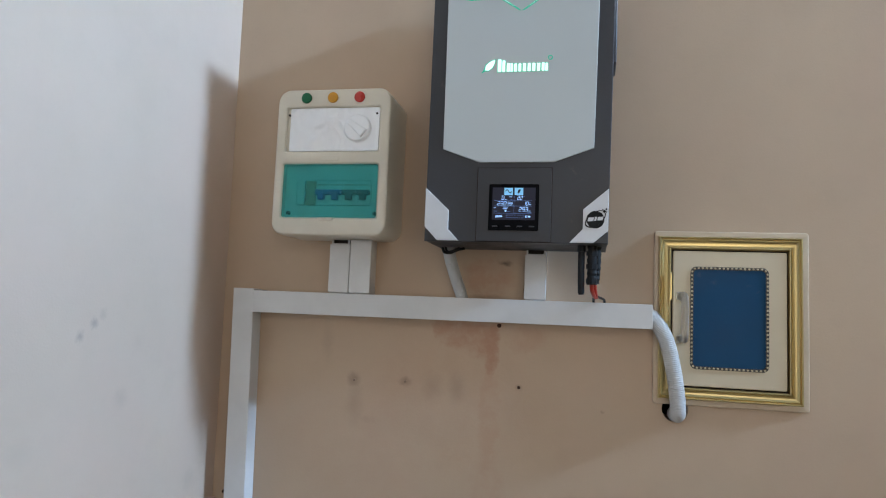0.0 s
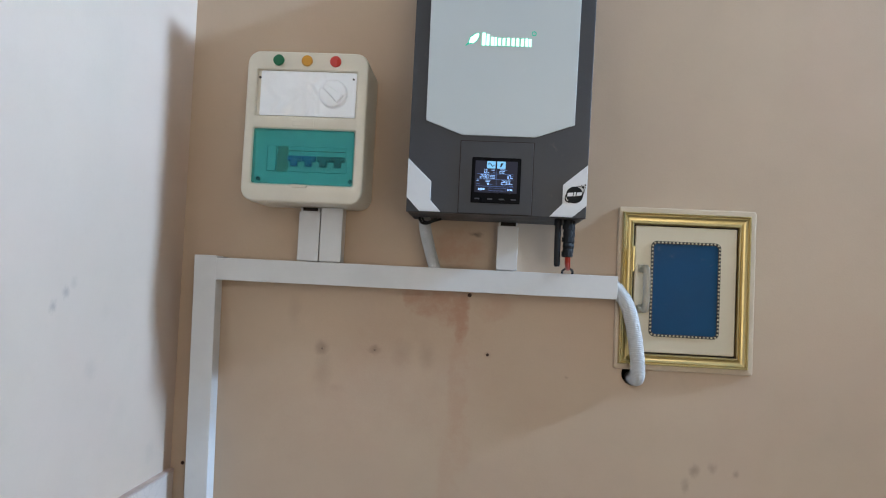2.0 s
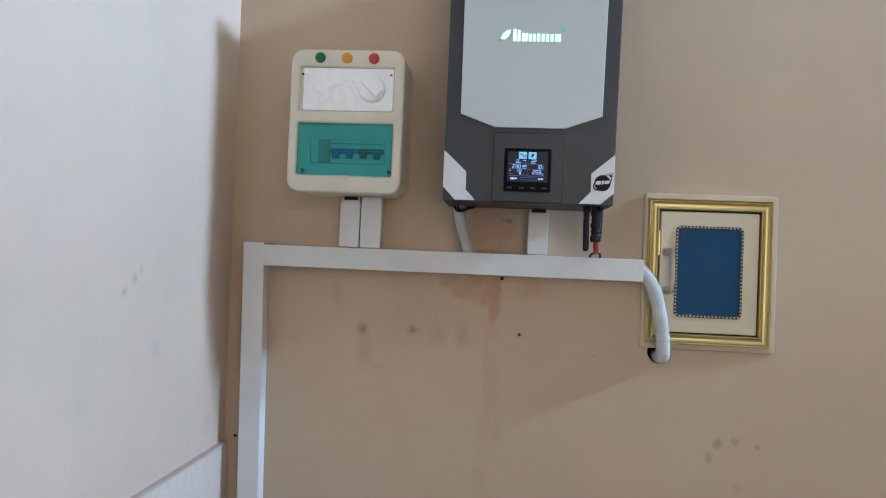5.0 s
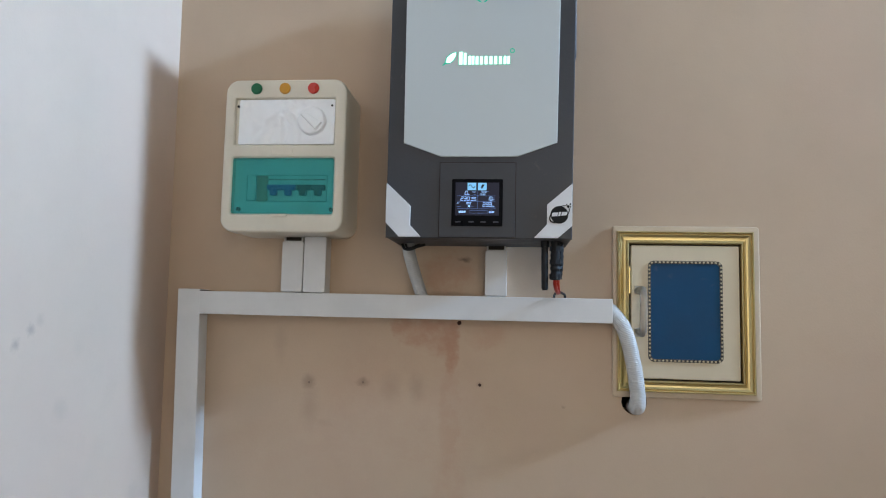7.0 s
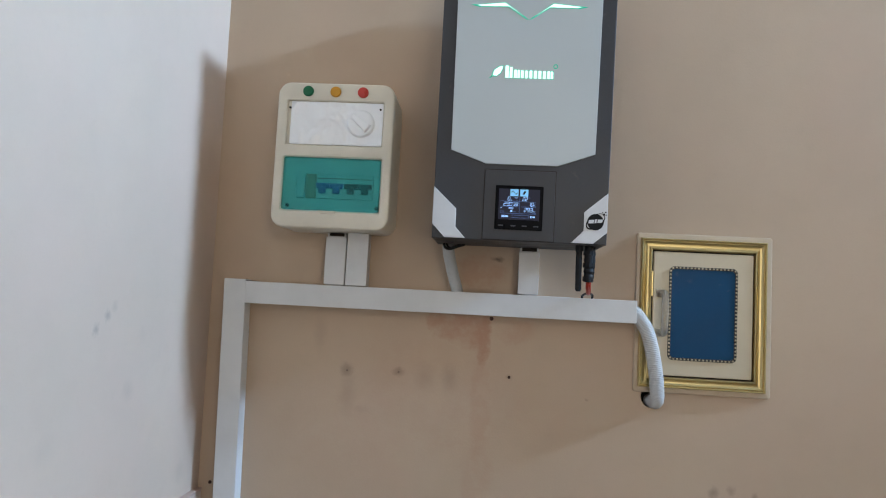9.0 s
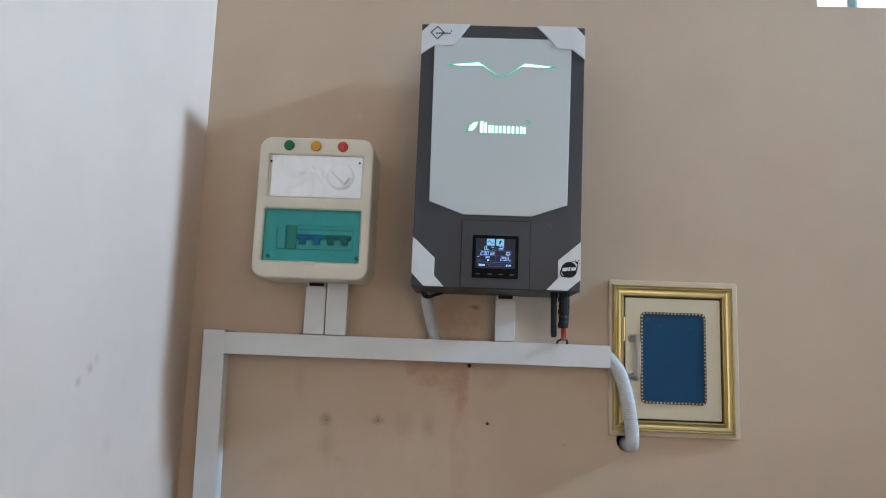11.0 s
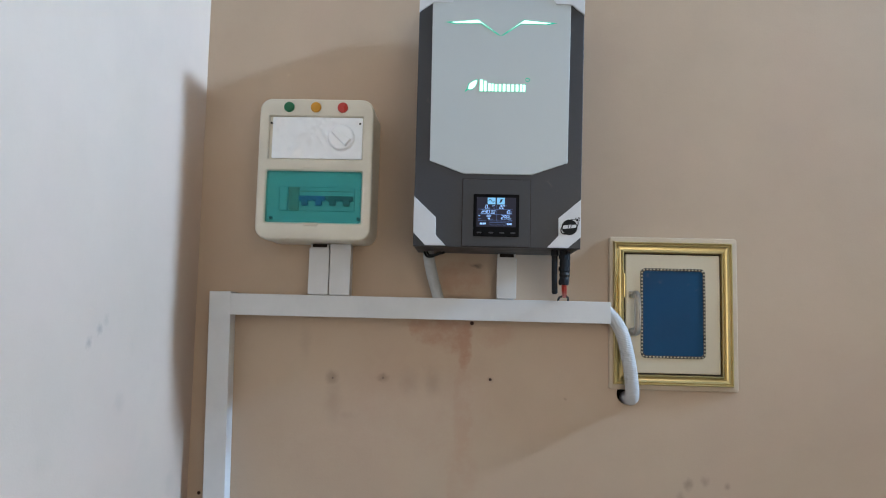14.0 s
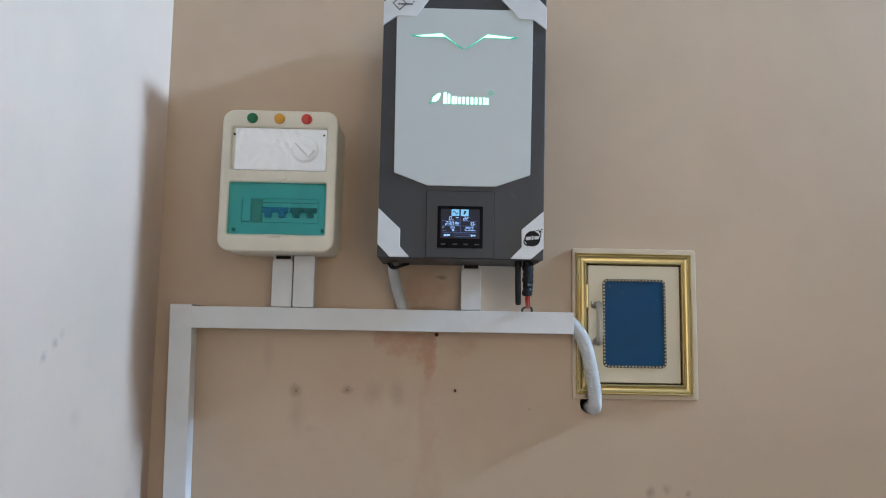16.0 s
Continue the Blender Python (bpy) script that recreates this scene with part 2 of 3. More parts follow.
def box(x0, x1, y0, y1, z0, z1, bevel=0.0, segments=2, bm=None):
    made = bmesh.new()
    bmesh.ops.create_cube(made, size=1)
    for v in made.verts:
        v.co = Vector((x0 + (v.co.x + 0.5) * (x1 - x0), y0 + (v.co.y + 0.5) * (y1 - y0), z0 + (v.co.z + 0.5) * (z1 - z0)))
    if bevel:
        bmesh.ops.bevel(made, geom=made.edges[:], offset=bevel, segments=segments, profile=0.5, affect="EDGES")
    return join(bm, made)


def join(bm, made):
    if bm is None:
        return made
    me = bpy.data.meshes.new("joined")
    made.to_mesh(me)
    made.free()
    bm.from_mesh(me)
    bpy.data.meshes.remove(me)
    return bm


def plate(outer, holes, y0, y1, bevel=0.0, bm=None, segments=2):
    """A plate in the plane of the wall: outline and holes as (x, z) loops, from depth y0 (back) to y1 (front)."""
    made = bmesh.new()
    for loop in (outer, *holes):
        vs = [made.verts.new((x, y1, z)) for x, z in loop]
        for a, b in zip(vs, vs[1:] + vs[:1]):
            made.edges.new((a, b))
    if holes:
        bmesh.ops.triangle_fill(made, use_beauty=True, use_dissolve=False, edges=made.edges[:])
    else:
        made.faces.new(made.verts[:])
    back = bmesh.ops.extrude_face_region(made, geom=made.faces[:])
    moved = [g for g in back["geom"] if isinstance(g, bmesh.types.BMVert)]
    bmesh.ops.translate(made, verts=moved, vec=(0, y0 - y1, 0))
    bmesh.ops.recalc_face_normals(made, faces=made.faces[:])
    if bevel:
        rim = [e for e in made.edges if all(abs(v.co.y - y1) < 1e-6 for v in e.verts) and any(abs(f.normal.y) < 0.5 for f in e.link_faces)]
        bmesh.ops.bevel(made, geom=rim, offset=bevel, segments=segments, profile=0.5, affect="EDGES")
    return join(bm, made)


def rounded(x0, x1, z0, z1, r, steps=6):
    pts = []
    for cx, cz, a0 in ((x1 - r, z1 - r, 0), (x0 + r, z1 - r, 90), (x0 + r, z0 + r, 180), (x1 - r, z0 + r, 270)):
        for i in range(steps + 1):
            a = radians(a0 + 90 * i / steps)
            pts.append((cx + r * math.cos(a), cz + r * math.sin(a)))
    return pts


def ring(cx, cz, r, n=24, rz=None):
    return [(cx + r * math.cos(2 * math.pi * i / n), cz + (rz or r) * math.sin(2 * math.pi * i / n)) for i in range(n)]


def rect(x0, x1, z0, z1):
    return [(x0, z0), (x1, z0), (x1, z1), (x0, z1)]


def smooth_path(points, count):
    """Points along a smooth line through the given ones."""
    pts = [Vector(p) for p in points]
    pts = [2 * pts[0] - pts[1]] + pts + [2 * pts[-1] - pts[-2]]
    out = []
    spans = len(pts) - 3
    for i in range(count + 1):
        s = min(i / count * spans, spans - 1e-6)
        k, u = int(s), s - int(s)
        a, b, c, d = pts[k:k + 4]
        out.append(0.5 * (2 * b + (c - a) * u + (2 * a - 5 * b + 4 * c - d) * u * u + (3 * b - a - 3 * c + d) * u ** 3))
    return out


def tube(points, radius, count=40, sides=20, ridge=0.0, bm=None, closed=True):
    """A round tube along a smooth line; ridge: the depth of its corrugation."""
    made = bmesh.new()
    path = smooth_path(points, count)
    rings = []
    side = Vector((1, 0, 0.01))
    for i, p in enumerate(path):
        way = (path[min(i + 1, count)] - path[max(i - 1, 0)]).normalized()
        u = (side - way * side.dot(way)).normalized()
        side = u
        w = way.cross(u)
        r = radius - (ridge if i % 2 else 0)
        rings.append([made.verts.new(p + r * (u * math.cos(2 * math.pi * k / sides) + w * math.sin(2 * math.pi * k / sides))) for k in range(sides)])
    for a, b in zip(rings, rings[1:]):
        for k in range(sides):
            made.faces.new((a[k], a[(k + 1) % sides], b[(k + 1) % sides], b[k]))
    if closed:
        made.faces.new(rings[0])
        made.faces.new(rings[-1])
    return join(bm, made)


# ---- the room ----
WX0, WX1, WZ0, WZ1 = 1.287, 2.20, 1.995, 2.62
HOLE = (0.8825, 1.0785, 0.0222)
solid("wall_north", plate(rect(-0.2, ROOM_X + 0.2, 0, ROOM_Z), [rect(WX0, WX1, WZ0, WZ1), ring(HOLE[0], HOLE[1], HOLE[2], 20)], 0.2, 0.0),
      tan_paint, "tan painted plaster wall with damp stains, reddish tints, smudges and dark marks", "wall", "structure")
west = box(-0.2, -0.001, ROOM_Y, 0, 0, ROOM_Z)
for v in west.verts:
    if v.co.x > -0.1:
        v.co.x += 0.0090 * (1.70 - v.co.z)  # the wall is a little out of plumb
solid("wall_west", west, cream_paint, "painted plaster wall washed pale by daylight with grey smudges", "wall", "structure")
# unseen wall; the opening is there only for the fill lamp
solid("wall_south", plate(rect(-0.2, ROOM_X + 0.2, 0, ROOM_Z), [rect(0.78, 1.78, 0.78, 2.22)], ROOM_Y - 0.2, ROOM_Y), plain_paint, "unseen plain plaster wall with an opening added for the fill lamp", "wall", "structure")
# unseen wall made 0.7 m thick so its sill blocks the lamp's steep rays
east = plate(rect(ROOM_Y, 0, 0, ROOM_Z), [rect(-1.10, -0.38, 3.34, 4.0)], -0.7, 0.0)
bmesh.ops.transform(east, matrix=Matrix.Translation((ROOM_X, 0, 0)) @ Matrix.Rotation(radians(90), 4, "Z"), verts=east.verts[:])
solid("wall_east", east, plain_paint, "unseen thick plaster wall, its high opening set to trim the daylight", "wall", "structure")
solid("floor", box(-0.2, ROOM_X + 0.2, ROOM_Y - 0.2, 0.2, -0.15, 0), floor_stone, "smooth grey stone floor", "floor", "structure")
solid("ceiling", box(-0.2, ROOM_X + 0.2, ROOM_Y - 0.2, 0.2, ROOM_Z, ROOM_Z + 0.15), ceiling_paint, "white painted ceiling", "ceiling", "structure")
# near-black disc added to shut out the sky; its colour gives the hole's shade
solid("hole_shade_disc", plate(ring(HOLE[0], HOLE[1], HOLE[2] + 0.01, 20), [], 0.16, 0.09), hole_dark, "added near-black disc standing for the shaded depth of the hole", "hole", "structure")

# high ventilator in the tan wall
vent = thing("window_1", (WX0, 0, WZ0), "high ventilator window with pale metal bars and bright daylight behind", "window", kind="structure")
part("window_frame", plate(rect(WX0, WX1, WZ0, WZ1), [rect(WX0 + 0.006, WX1 - 0.006, WZ0 + 0.006, WZ1 - 0.006)], 0.09, 0.05), window_metal, vent)
for i in range(8):
    x = 1.387 + 0.1 * i
    part("window_bar", box(x - 0.0030, x + 0.0030, 0.03, 0.06, WZ0 + 0.004, WZ1 - 0.004, 0.001), window_metal, vent)
for i in range(9):
    x0 = WX0 + 0.006 if i == 0 else 1.3902 + 0.1 * (i - 1)
    x1 = 1.3838 + 0.1 * i if i < 8 else WX1 - 0.006
    pane = part("pane", box(x0, x1, 0.066, 0.070, WZ0 + 0.006, WZ1 - 0.006), pane_glass, vent)
    pane.visible_shadow = False

sky_card = box(-1.0, 5.0, 2.4, 2.45, 1.0, 6.0)
solid("backdrop", sky_card, glow("bright_sky", (0.86, 0.95, 1.0), 2.2), "bright hazy sky beyond the ventilator", "sky", "structure")

# marble dado on the white wall
DADO = 0.851
dado = thing("dado", (0, 0, 0), "white marble dado slab with faint grey veins", "dado", kind="structure")
part("slab", box(-0.002, 0.0172, -2.48, -0.008, 0, DADO - 0.0045, 0.001), marble, dado)
part("edge_strip", box(-0.002, 0.0180, -2.48, -0.006, DADO - 0.0045, DADO, 0.0015), edge_stone, dado, "pinkish unpolished top edge of the slab")


# ---- cable trunking ----
def trunk(name, x0, x1, z0, z1, depth, label, upright, open_top=False, lean=0.0):
    ob = thing(name, ((x0 + x1) / 2, 0, z0), label, "cable raceway", "white cable raceways")
    t = 0.0022
    channel = box(x0 + t, x1 - t, -depth + t, -0.0005, z0, z1 - (0.006 if open_top else 0), 0.0006) if upright else box(x0, x1, -depth + t, -0.0005, z0 + t, z1 - t, 0.0006)
    lid = bmesh.new()
    if upright:
        box(x0, x1, -depth, -depth + t, z0 + 0.001, z1 - (0.008 if open_top else 0), 0.0008, bm=lid)
        for xa, xb in ((x0, x0 + t * 0.9), (x1 - t * 0.9, x1)):
            box(xa, xb, -depth + t, -depth + 0.012, z0 + 0.001, z1 - (0.008 if open_top else 0), bm=lid)
    else:
        box(x0, x1, -depth, -depth + t, z0, z1, 0.0008, bm=lid)
        for za, zb in ((z0, z0 + t * 0.9), (z1 - t * 0.9, z1)):
            box(x0, x1, -depth + t, -depth + 0.012, za, zb, bm=lid)
    for bm in (channel, lid):
        for v in bm.verts:
            v.co.x += lean * (1.26 - v.co.z)
    part("channel", channel, trunk_white, ob)
    part("lid", lid, trunk_white, ob)
    if open_top:
        # the channel is solid, so a dark block stands for its shaded inside
        part("hollow_shade", box(x0 + 0.005, x1 - 0.005, -depth + 0.007, -0.004, z1 - 0.0065, z1 + 0.0008), gap_dark, ob, "dark block standing for the shaded hollow of the open end")
        for xa in (x0 + 0.0022, x1 - 0.0050):
            part("open_side", box(xa, xa + 0.0028, -depth + 0.003, -0.0005, z1 - 0.0062, z1 + 0.0006), trunk_white, ob)
    return ob


trunk("raceway", 0.0435, 0.0865, 0.0, 1.2625, 0.040, "white plastic square cable trunking running up the wall corner", True, lean=0.022)
trunk("raceway", 0.087, 0.840, 1.2165, 1.2590, 0.041, "long white plastic cable trunking running level across the wall", False)
trunk("raceway", 0.2405, 0.2805, 1.2600, 1.3610, 0.040, "short white trunking stub with an open top under the distribution box", True, True)
trunk("raceway", 0.2835, 0.3245, 1.2600, 1.3620, 0.044, "short white trunking stub running up into the distribution box", True)
trunk("raceway", 0.6160, 0.6545, 1.2600, 1.3490, 0.040, "short white trunking stub under the inverter", True, True)

gap = solid("joint_gap", box(0.0870, 0.0985, -0.0405, -0.004, 1.2588, 1.2602, 0.0002), gap_dark, "dark notch where two raceways meet", "gap", "structure")

# ---- distribution box ----
DB = thing("distribution_box", (0.26, 0, 1.362), "cream plastic distribution box with green clear door and three indicator lamps", "distribution box")
BX0, BX1, BZ0, BZ1, BY = 0.1490, 0.3705, 1.3620, 1.6365, -0.112
WHITE, GREEN = (0.1685, 0.3495, 1.5185, 1.6015), (0.1675, 0.3515, 1.3945, 1.4945)
part("back_box", plate(rounded(BX0 + 0.0004, BX1 - 0.0004, BZ0 + 0.0008, BZ1 - 0.0004, 0.0238), [], -0.0005, -0.070), box_cream, DB)
part("cover", plate(rounded(BX0, BX1, BZ0, BZ1, 0.024), [rounded(*WHITE, 0.002, 2), rounded(*GREEN, 0.003, 2)], -0.0705, BY, 0.005, segments=3), box_cream, DB)
part("recess_panel", plate(rect(WHITE[0] - 0.003, WHITE[1] + 0.003, WHITE[2] - 0.003, WHITE[3] + 0.003), [], -0.0708, BY + 0.0065), box_cream, DB)
film = plate(rounded(WHITE[0] + 0.006, WHITE[1] - 0.0005, WHITE[2] + 0.0008, WHITE[3] - 0.0008, 0.002, 2), [], BY + 0.0062, BY + 0.0030, 0.0006)
part("white_sheet", film, sheet_white, DB, "creased glossy white sheet with a round window")
knob = part("rotary_knob", plate(ring(0.3085, 1.561, 0.0255, 36), [], BY + 0.006, BY - 0.0050, 0.0045, segments=4), sheet_white, DB, "white rotary switch knob under the sheet")
part("knob_rim", plate(ring(0.3085, 1.561, 0.0265, 36), [ring(0.3085, 1.561, 0.0240, 36)], BY + 0.006, BY + 0.0010, 0.0008), sheet_white, knob)
grip = plate([(-0.019, -0.0045), (0.019, -0.0085), (0.019, 0.0085), (-0.019, 0.0045)], [], 0.002, -0.0075, 0.0022)
bmesh.ops.transform(grip, matrix=Matrix.Translation((0.3085, BY - 0.0045, 1.561)) @ Matrix.Rotation(radians(38), 4, "Y"), verts=grip.verts[:])
part("knob_grip", grip, sheet_white, knob)
for x, lens, word in ((0.206, green_lens, "green"), (0.258, amber_lens, "amber"), (0.310, red_lens, "red")):
    lamp = plate(ring(x, 1.6195, 0.0102, 28), [], BY + 0.001, BY - 0.0035, 0.0022, segments=3)
    part("indicator_lamp", lamp, lens, DB, word + " round indicator lamp")
for x, z in ((0.1722, 1.5885), (0.3440, 1.5890)):
    part("sheet_screw", plate(ring(x, z, 0.0020, 12), [], BY + 0.006, BY + 0.0022, 0.0004), hole_dark, DB)
# inside behind the green door
part("inner_plate", plate(rect(GREEN[0] - 0.002, GREEN[1] + 0.002, GREEN[2] - 0.002, GREEN[3] + 0.002), [rect(0.1895, 0.3370, 1.4190, 1.4660)], BY + 0.0200, BY + 0.0165), breaker_white, DB)
# dark sheet behind the breakers, standing for the shade in their gaps
part("breaker_backing", box(0.186, 0.340, BY + 0.032, BY + 0.035, 1.415, 1.470), gap_dark, DB)
part("blank_cover", box(0.1918, 0.2072, BY + 0.0125, BY + 0.026, 1.4200, 1.4650, 0.0008), breaker_white, DB)
part("meter_module", box(0.2085, 0.2285, BY + 0.0145, BY + 0.026, 1.4195, 1.4655, 0.001), breaker_grey, DB, "grey-brown module")
for i in range(4):
    x0 = 0.2290 + 0.0268 * i
    brk = part("breaker", box(x0 + 0.0001, x0 + 0.0267, BY + 0.0150, BY + 0.028, 1.4200, 1.4650, 0.0003), breaker_white, DB)
    tone = toggle_blue if i < 2 else toggle_dark
    part("toggle_bar", box(x0 + 0.0006 * (i % 2 == 0), x0 + 0.0268 - 0.0016 * (i % 2), BY + 0.0065, BY + 0.0155, 1.4382, 1.4480, 0.0018), tone, brk)
    part("toggle", box(x0 + 0.0065, x0 + 0.0190, BY + 0.0052, BY + 0.013, 1.4285, 1.4415, 0.0012), tone, brk)
    part("rating_strip", box(x0 + 0.002, x0 + 0.0245, BY + 0.0144, BY + 0.0152, 1.4570, 1.4585), toggle_dark, brk)
door = part("green_door", plate(rounded(GREEN[0] + 0.0006, GREEN[1] - 0.0006, GREEN[2] + 0.0006, GREEN[3] - 0.0006, 0.0035, 3), [], BY + 0.0035, BY + 0.0008, 0.0006), green_window, DB, "clear green plastic flap")
door.visible_shadow = False
for x in (0.1765, 0.3455):
    part("screw", plate(ring(x, 1.4045, 0.0036, 14), [], BY + 0.016, BY + 0.010, 0.0008), toggle_dark, DB)
part("door_latch", plate([(0.240, 1.3945), (0.272, 1.3945), (0.268, 1.3890), (0.244, 1.3890)], [], BY + 0.001, BY - 0.0022, 0.0008), box_cream, DB)
part("cover_tab", plate(rect(0.238, 0.276, 1.5005, 1.5100), [], BY + 0.001, BY - 0.0009, 0.0004), box_cream, DB)

# ---- inverter ----
INV = thing("inverter", (0.61, 0, 1.35), "charcoal wall-mounted solar inverter with pale front panel and lit display", "inverter")
IX0, IX1, IZ0, IZ1, IY = 0.4568, 0.7590, 1.3495, 1.8500, -0.165
IT = 0.7650  # the case widens slightly towards the top
part("casing", plate([(IX0 + 0.001, IZ0 + 0.0006), (IX1 - 0.001, IZ0 + 0.0006), (IT - 0.001, IZ1 - 0.001), (IX0 + 0.001, IZ1 - 0.001)], [], -0.022, IY + 0.006, 0.001), case_grey, INV)
part("wall_bracket", box(IX0 + 0.04, IX1 - 0.04, -0.0215, -0.0005, IZ0 + 0.05, IZ1 - 0.05, 0.001), metal_grey, INV)
part("front_frame", plate([(IX0, IZ0), (IX1, IZ0), (IT, IZ1), (IX0, IZ1)], [], IY + 0.0055, IY, 0.0015), case_grey, INV)
part("front_panel", plate([(0.4835, 1.5065), (0.5460, 1.4835), (0.6705, 1.4835), (0.7345, 1.5065), (0.7395, 1.8240), (0.4815, 1.8240)], [], IY + 0.001, IY - 0.0022, 0.0008), panel_grey, INV, "pale grey front panel with clipped lower corners")
CAPS = [[(0.4730, IZ1), (0.5480, IZ1), (0.5180, 1.8070), (0.4820, 1.8070), (IX0, 1.7890), (IX0, 1.8340)],
        [(0.6725, IZ1), (0.7045, 1.8170), (0.7120, 1.8060), (0.7410, 1.8050), (0.7642, 1.7860), (0.7647, 1.8310), (0.7470, IZ1)],
        [(IX0, 1.4400), (0.4975, 1.4020), (0.4975, 1.3700), (0.5155, 1.3510), (0.4790, 1.3510), (IX0, 1.3740)],
        [(IX1, 1.4395), (0.7190, 1.4050), (0.7190, 1.3730), (0.6985, 1.3510), (0.7360, 1.3510), (IX1, 1.3710)]]
for outline in CAPS:
    part("corner_cap", plate(outline, [], IY + 0.001, IY - 0.0035, 0.0007), cap_white, INV, "silver-white angular corner plate")
# lit wings and emblem
MID = 0.6097
for s in (1, -1):
    wing = [(-0.1042, 1.7698), (-0.0420, 1.7762), (-0.0005, 1.7448), (-0.0042, 1.7450), (-0.0372, 1.7668), (-0.0880, 1.7664)]
    core = [(-0.0930, 1.7698), (-0.0430, 1.7750), (-0.0100, 1.7508), (-0.0360, 1.7682), (-0.0840, 1.7676)]
    part("light_strip", plate([(MID + s * x, z) for x, z in wing], [], IY - 0.002, IY - 0.0026), glow_green, INV, "glowing green wing-shaped light strip")
    part("light_core", plate([(MID + s * x, z) for x, z in core], [], IY - 0.0025, IY - 0.0030), glow_white, INV, "glowing white middle of the strip")
emblem = part("emblem", plate([(0.5440, 1.6372), (0.5462, 1.6372), (0.5500, 1.6400), (0.5570, 1.6400), (0.5645, 1.6460), (0.5685, 1.6555), (0.5685, 1.6608), (0.5600, 1.6590), (0.5510, 1.6520), (0.5480, 1.6420)], [], IY - 0.002, IY - 0.0026), glow_green, INV, "glowing leaf-shaped emblem with a row of bars")
part("leaf", plate([(0.5500, 1.6420), (0.5568, 1.6412), (0.5634, 1.6466), (0.5672, 1.6552), (0.5672, 1.6594), (0.5606, 1.6576), (0.5524, 1.6512)], [], IY - 0.0025, IY - 0.0031), glow_white, emblem)
for x0, x1, top in ((0.5719, 0.5783, 1.6602), (0.5797, 0.5849, 1.6580), (0.5873, 0.5929, 1.6532), (0.5935, 0.5979, 1.6528), (0.5995, 0.6047, 1.6520), (0.6069, 0.6119, 1.6520),
                    (0.6143, 0.6197, 1.6525), (0.6223, 0.6279, 1.6520), (0.6301, 0.6355, 1.6520), (0.6381, 0.6435, 1.6518), (0.6457, 0.6507, 1.6522), (0.6517, 0.6563, 1.6516)):
    part("emblem_bar_edge", plate(rounded(x0 - 0.0007, x1 + 0.0007, 1.6373, top + 0.0007, 0.0012, 3), [], IY - 0.002, IY - 0.0025), glow_green, emblem)
    part("emblem_bar", plate(rounded(x0, x1, 1.6380, top, 0.0012, 3), [], IY - 0.0024, IY - 0.0031), glow_white, emblem)
part("emblem_dot", plate(ring(0.6600, 1.6608, 0.0042, 16), [ring(0.6600, 1.6608, 0.0028, 12)], IY - 0.002, IY - 0.0027), glow_green, emblem)
# control section
part("control_gap", plate(rect(0.5440, 0.6690, 1.3500, 1.4745), [], IY + 0.001, IY - 0.0006), gap_dark, INV, "dark joint round the control section")
control = part("control_section", plate(rect(0.5452, 0.6678, 1.3512, 1.4733), [], IY + 0.001, IY - 0.0018, 0.0006), case_grey, INV)
bezel = part("display_bezel", plate(rounded(0.5650, 0.6480, 1.3690, 1.4465, 0.002, 3), [], IY, IY - 0.0032, 0.0008), black_gloss, control, "glossy black display bezel")


def display(name, bm, material, label=""):
    return part(name, bm, material, control, label)


LY = IY - 0.0033
display("lcd_screen", plate(rect(0.5710, 0.6420, 1.3865, 1.4405), [], IY - 0.001, LY), lcd_back, "dark blue backlit display")
for x0 in (0.5905, 0.6075):
    display("lcd_icon", plate(rect(x0, x0 + 0.0142, 1.4278, 1.4400), [], LY, LY - 0.0003), lcd_icon, "pale blue square icon")
wave = tube([(0.5925 + 0.0102 * k / 8, LY - 0.0006, 1.4340 + 0.0026 * math.sin(2 * math.pi * k / 8)) for k in range(9)], 0.0006, 24, 6)
display("wave_mark", wave, lcd_back)
display("arrow_mark", plate([(0.6120, 1.4308), (0.6150, 1.4308), (0.6180, 1.4372), (0.6140, 1.4372)], [], LY - 0.0003, LY - 0.0005), lcd_back)
SEGMENTS = {"0": "abcdef", "1": "bc", "2": "abged", "3": "abgcd", "9": "abcdfg"}


def seven_segment(text, x, z, w, h, stroke):
    """Slanted seven-segment digits from lower left corner x, z; a full stop is a square dot."""
    bm = bmesh.new()
    s = stroke / 2
    for ch in text:
        if ch == ".":
            plate(rect(x - stroke * 1.5, x - stroke * 0.4, z - s, z + s), [], LY, LY - 0.0003, bm=bm)
            continue
        bars = {"a": (0, w, h - s, h + s), "g": (0, w, h / 2 - s, h / 2 + s), "d": (0, w, -s, s), "f": (-s, s, h / 2, h), "b": (w - s, w + s, h / 2, h), "e": (-s, s, 0, h / 2), "c": (w - s, w + s, 0, h / 2)}
        for key in SEGMENTS[ch]:
            x0, x1, z0, z1 = bars[key]
            plate([(x + px + 0.12 * pz, z + pz) for px, pz in rect(x0, x1, z0, z1)], [], LY, LY - 0.0003, bm=bm)
        x += w + stroke * 1.9
    return bm


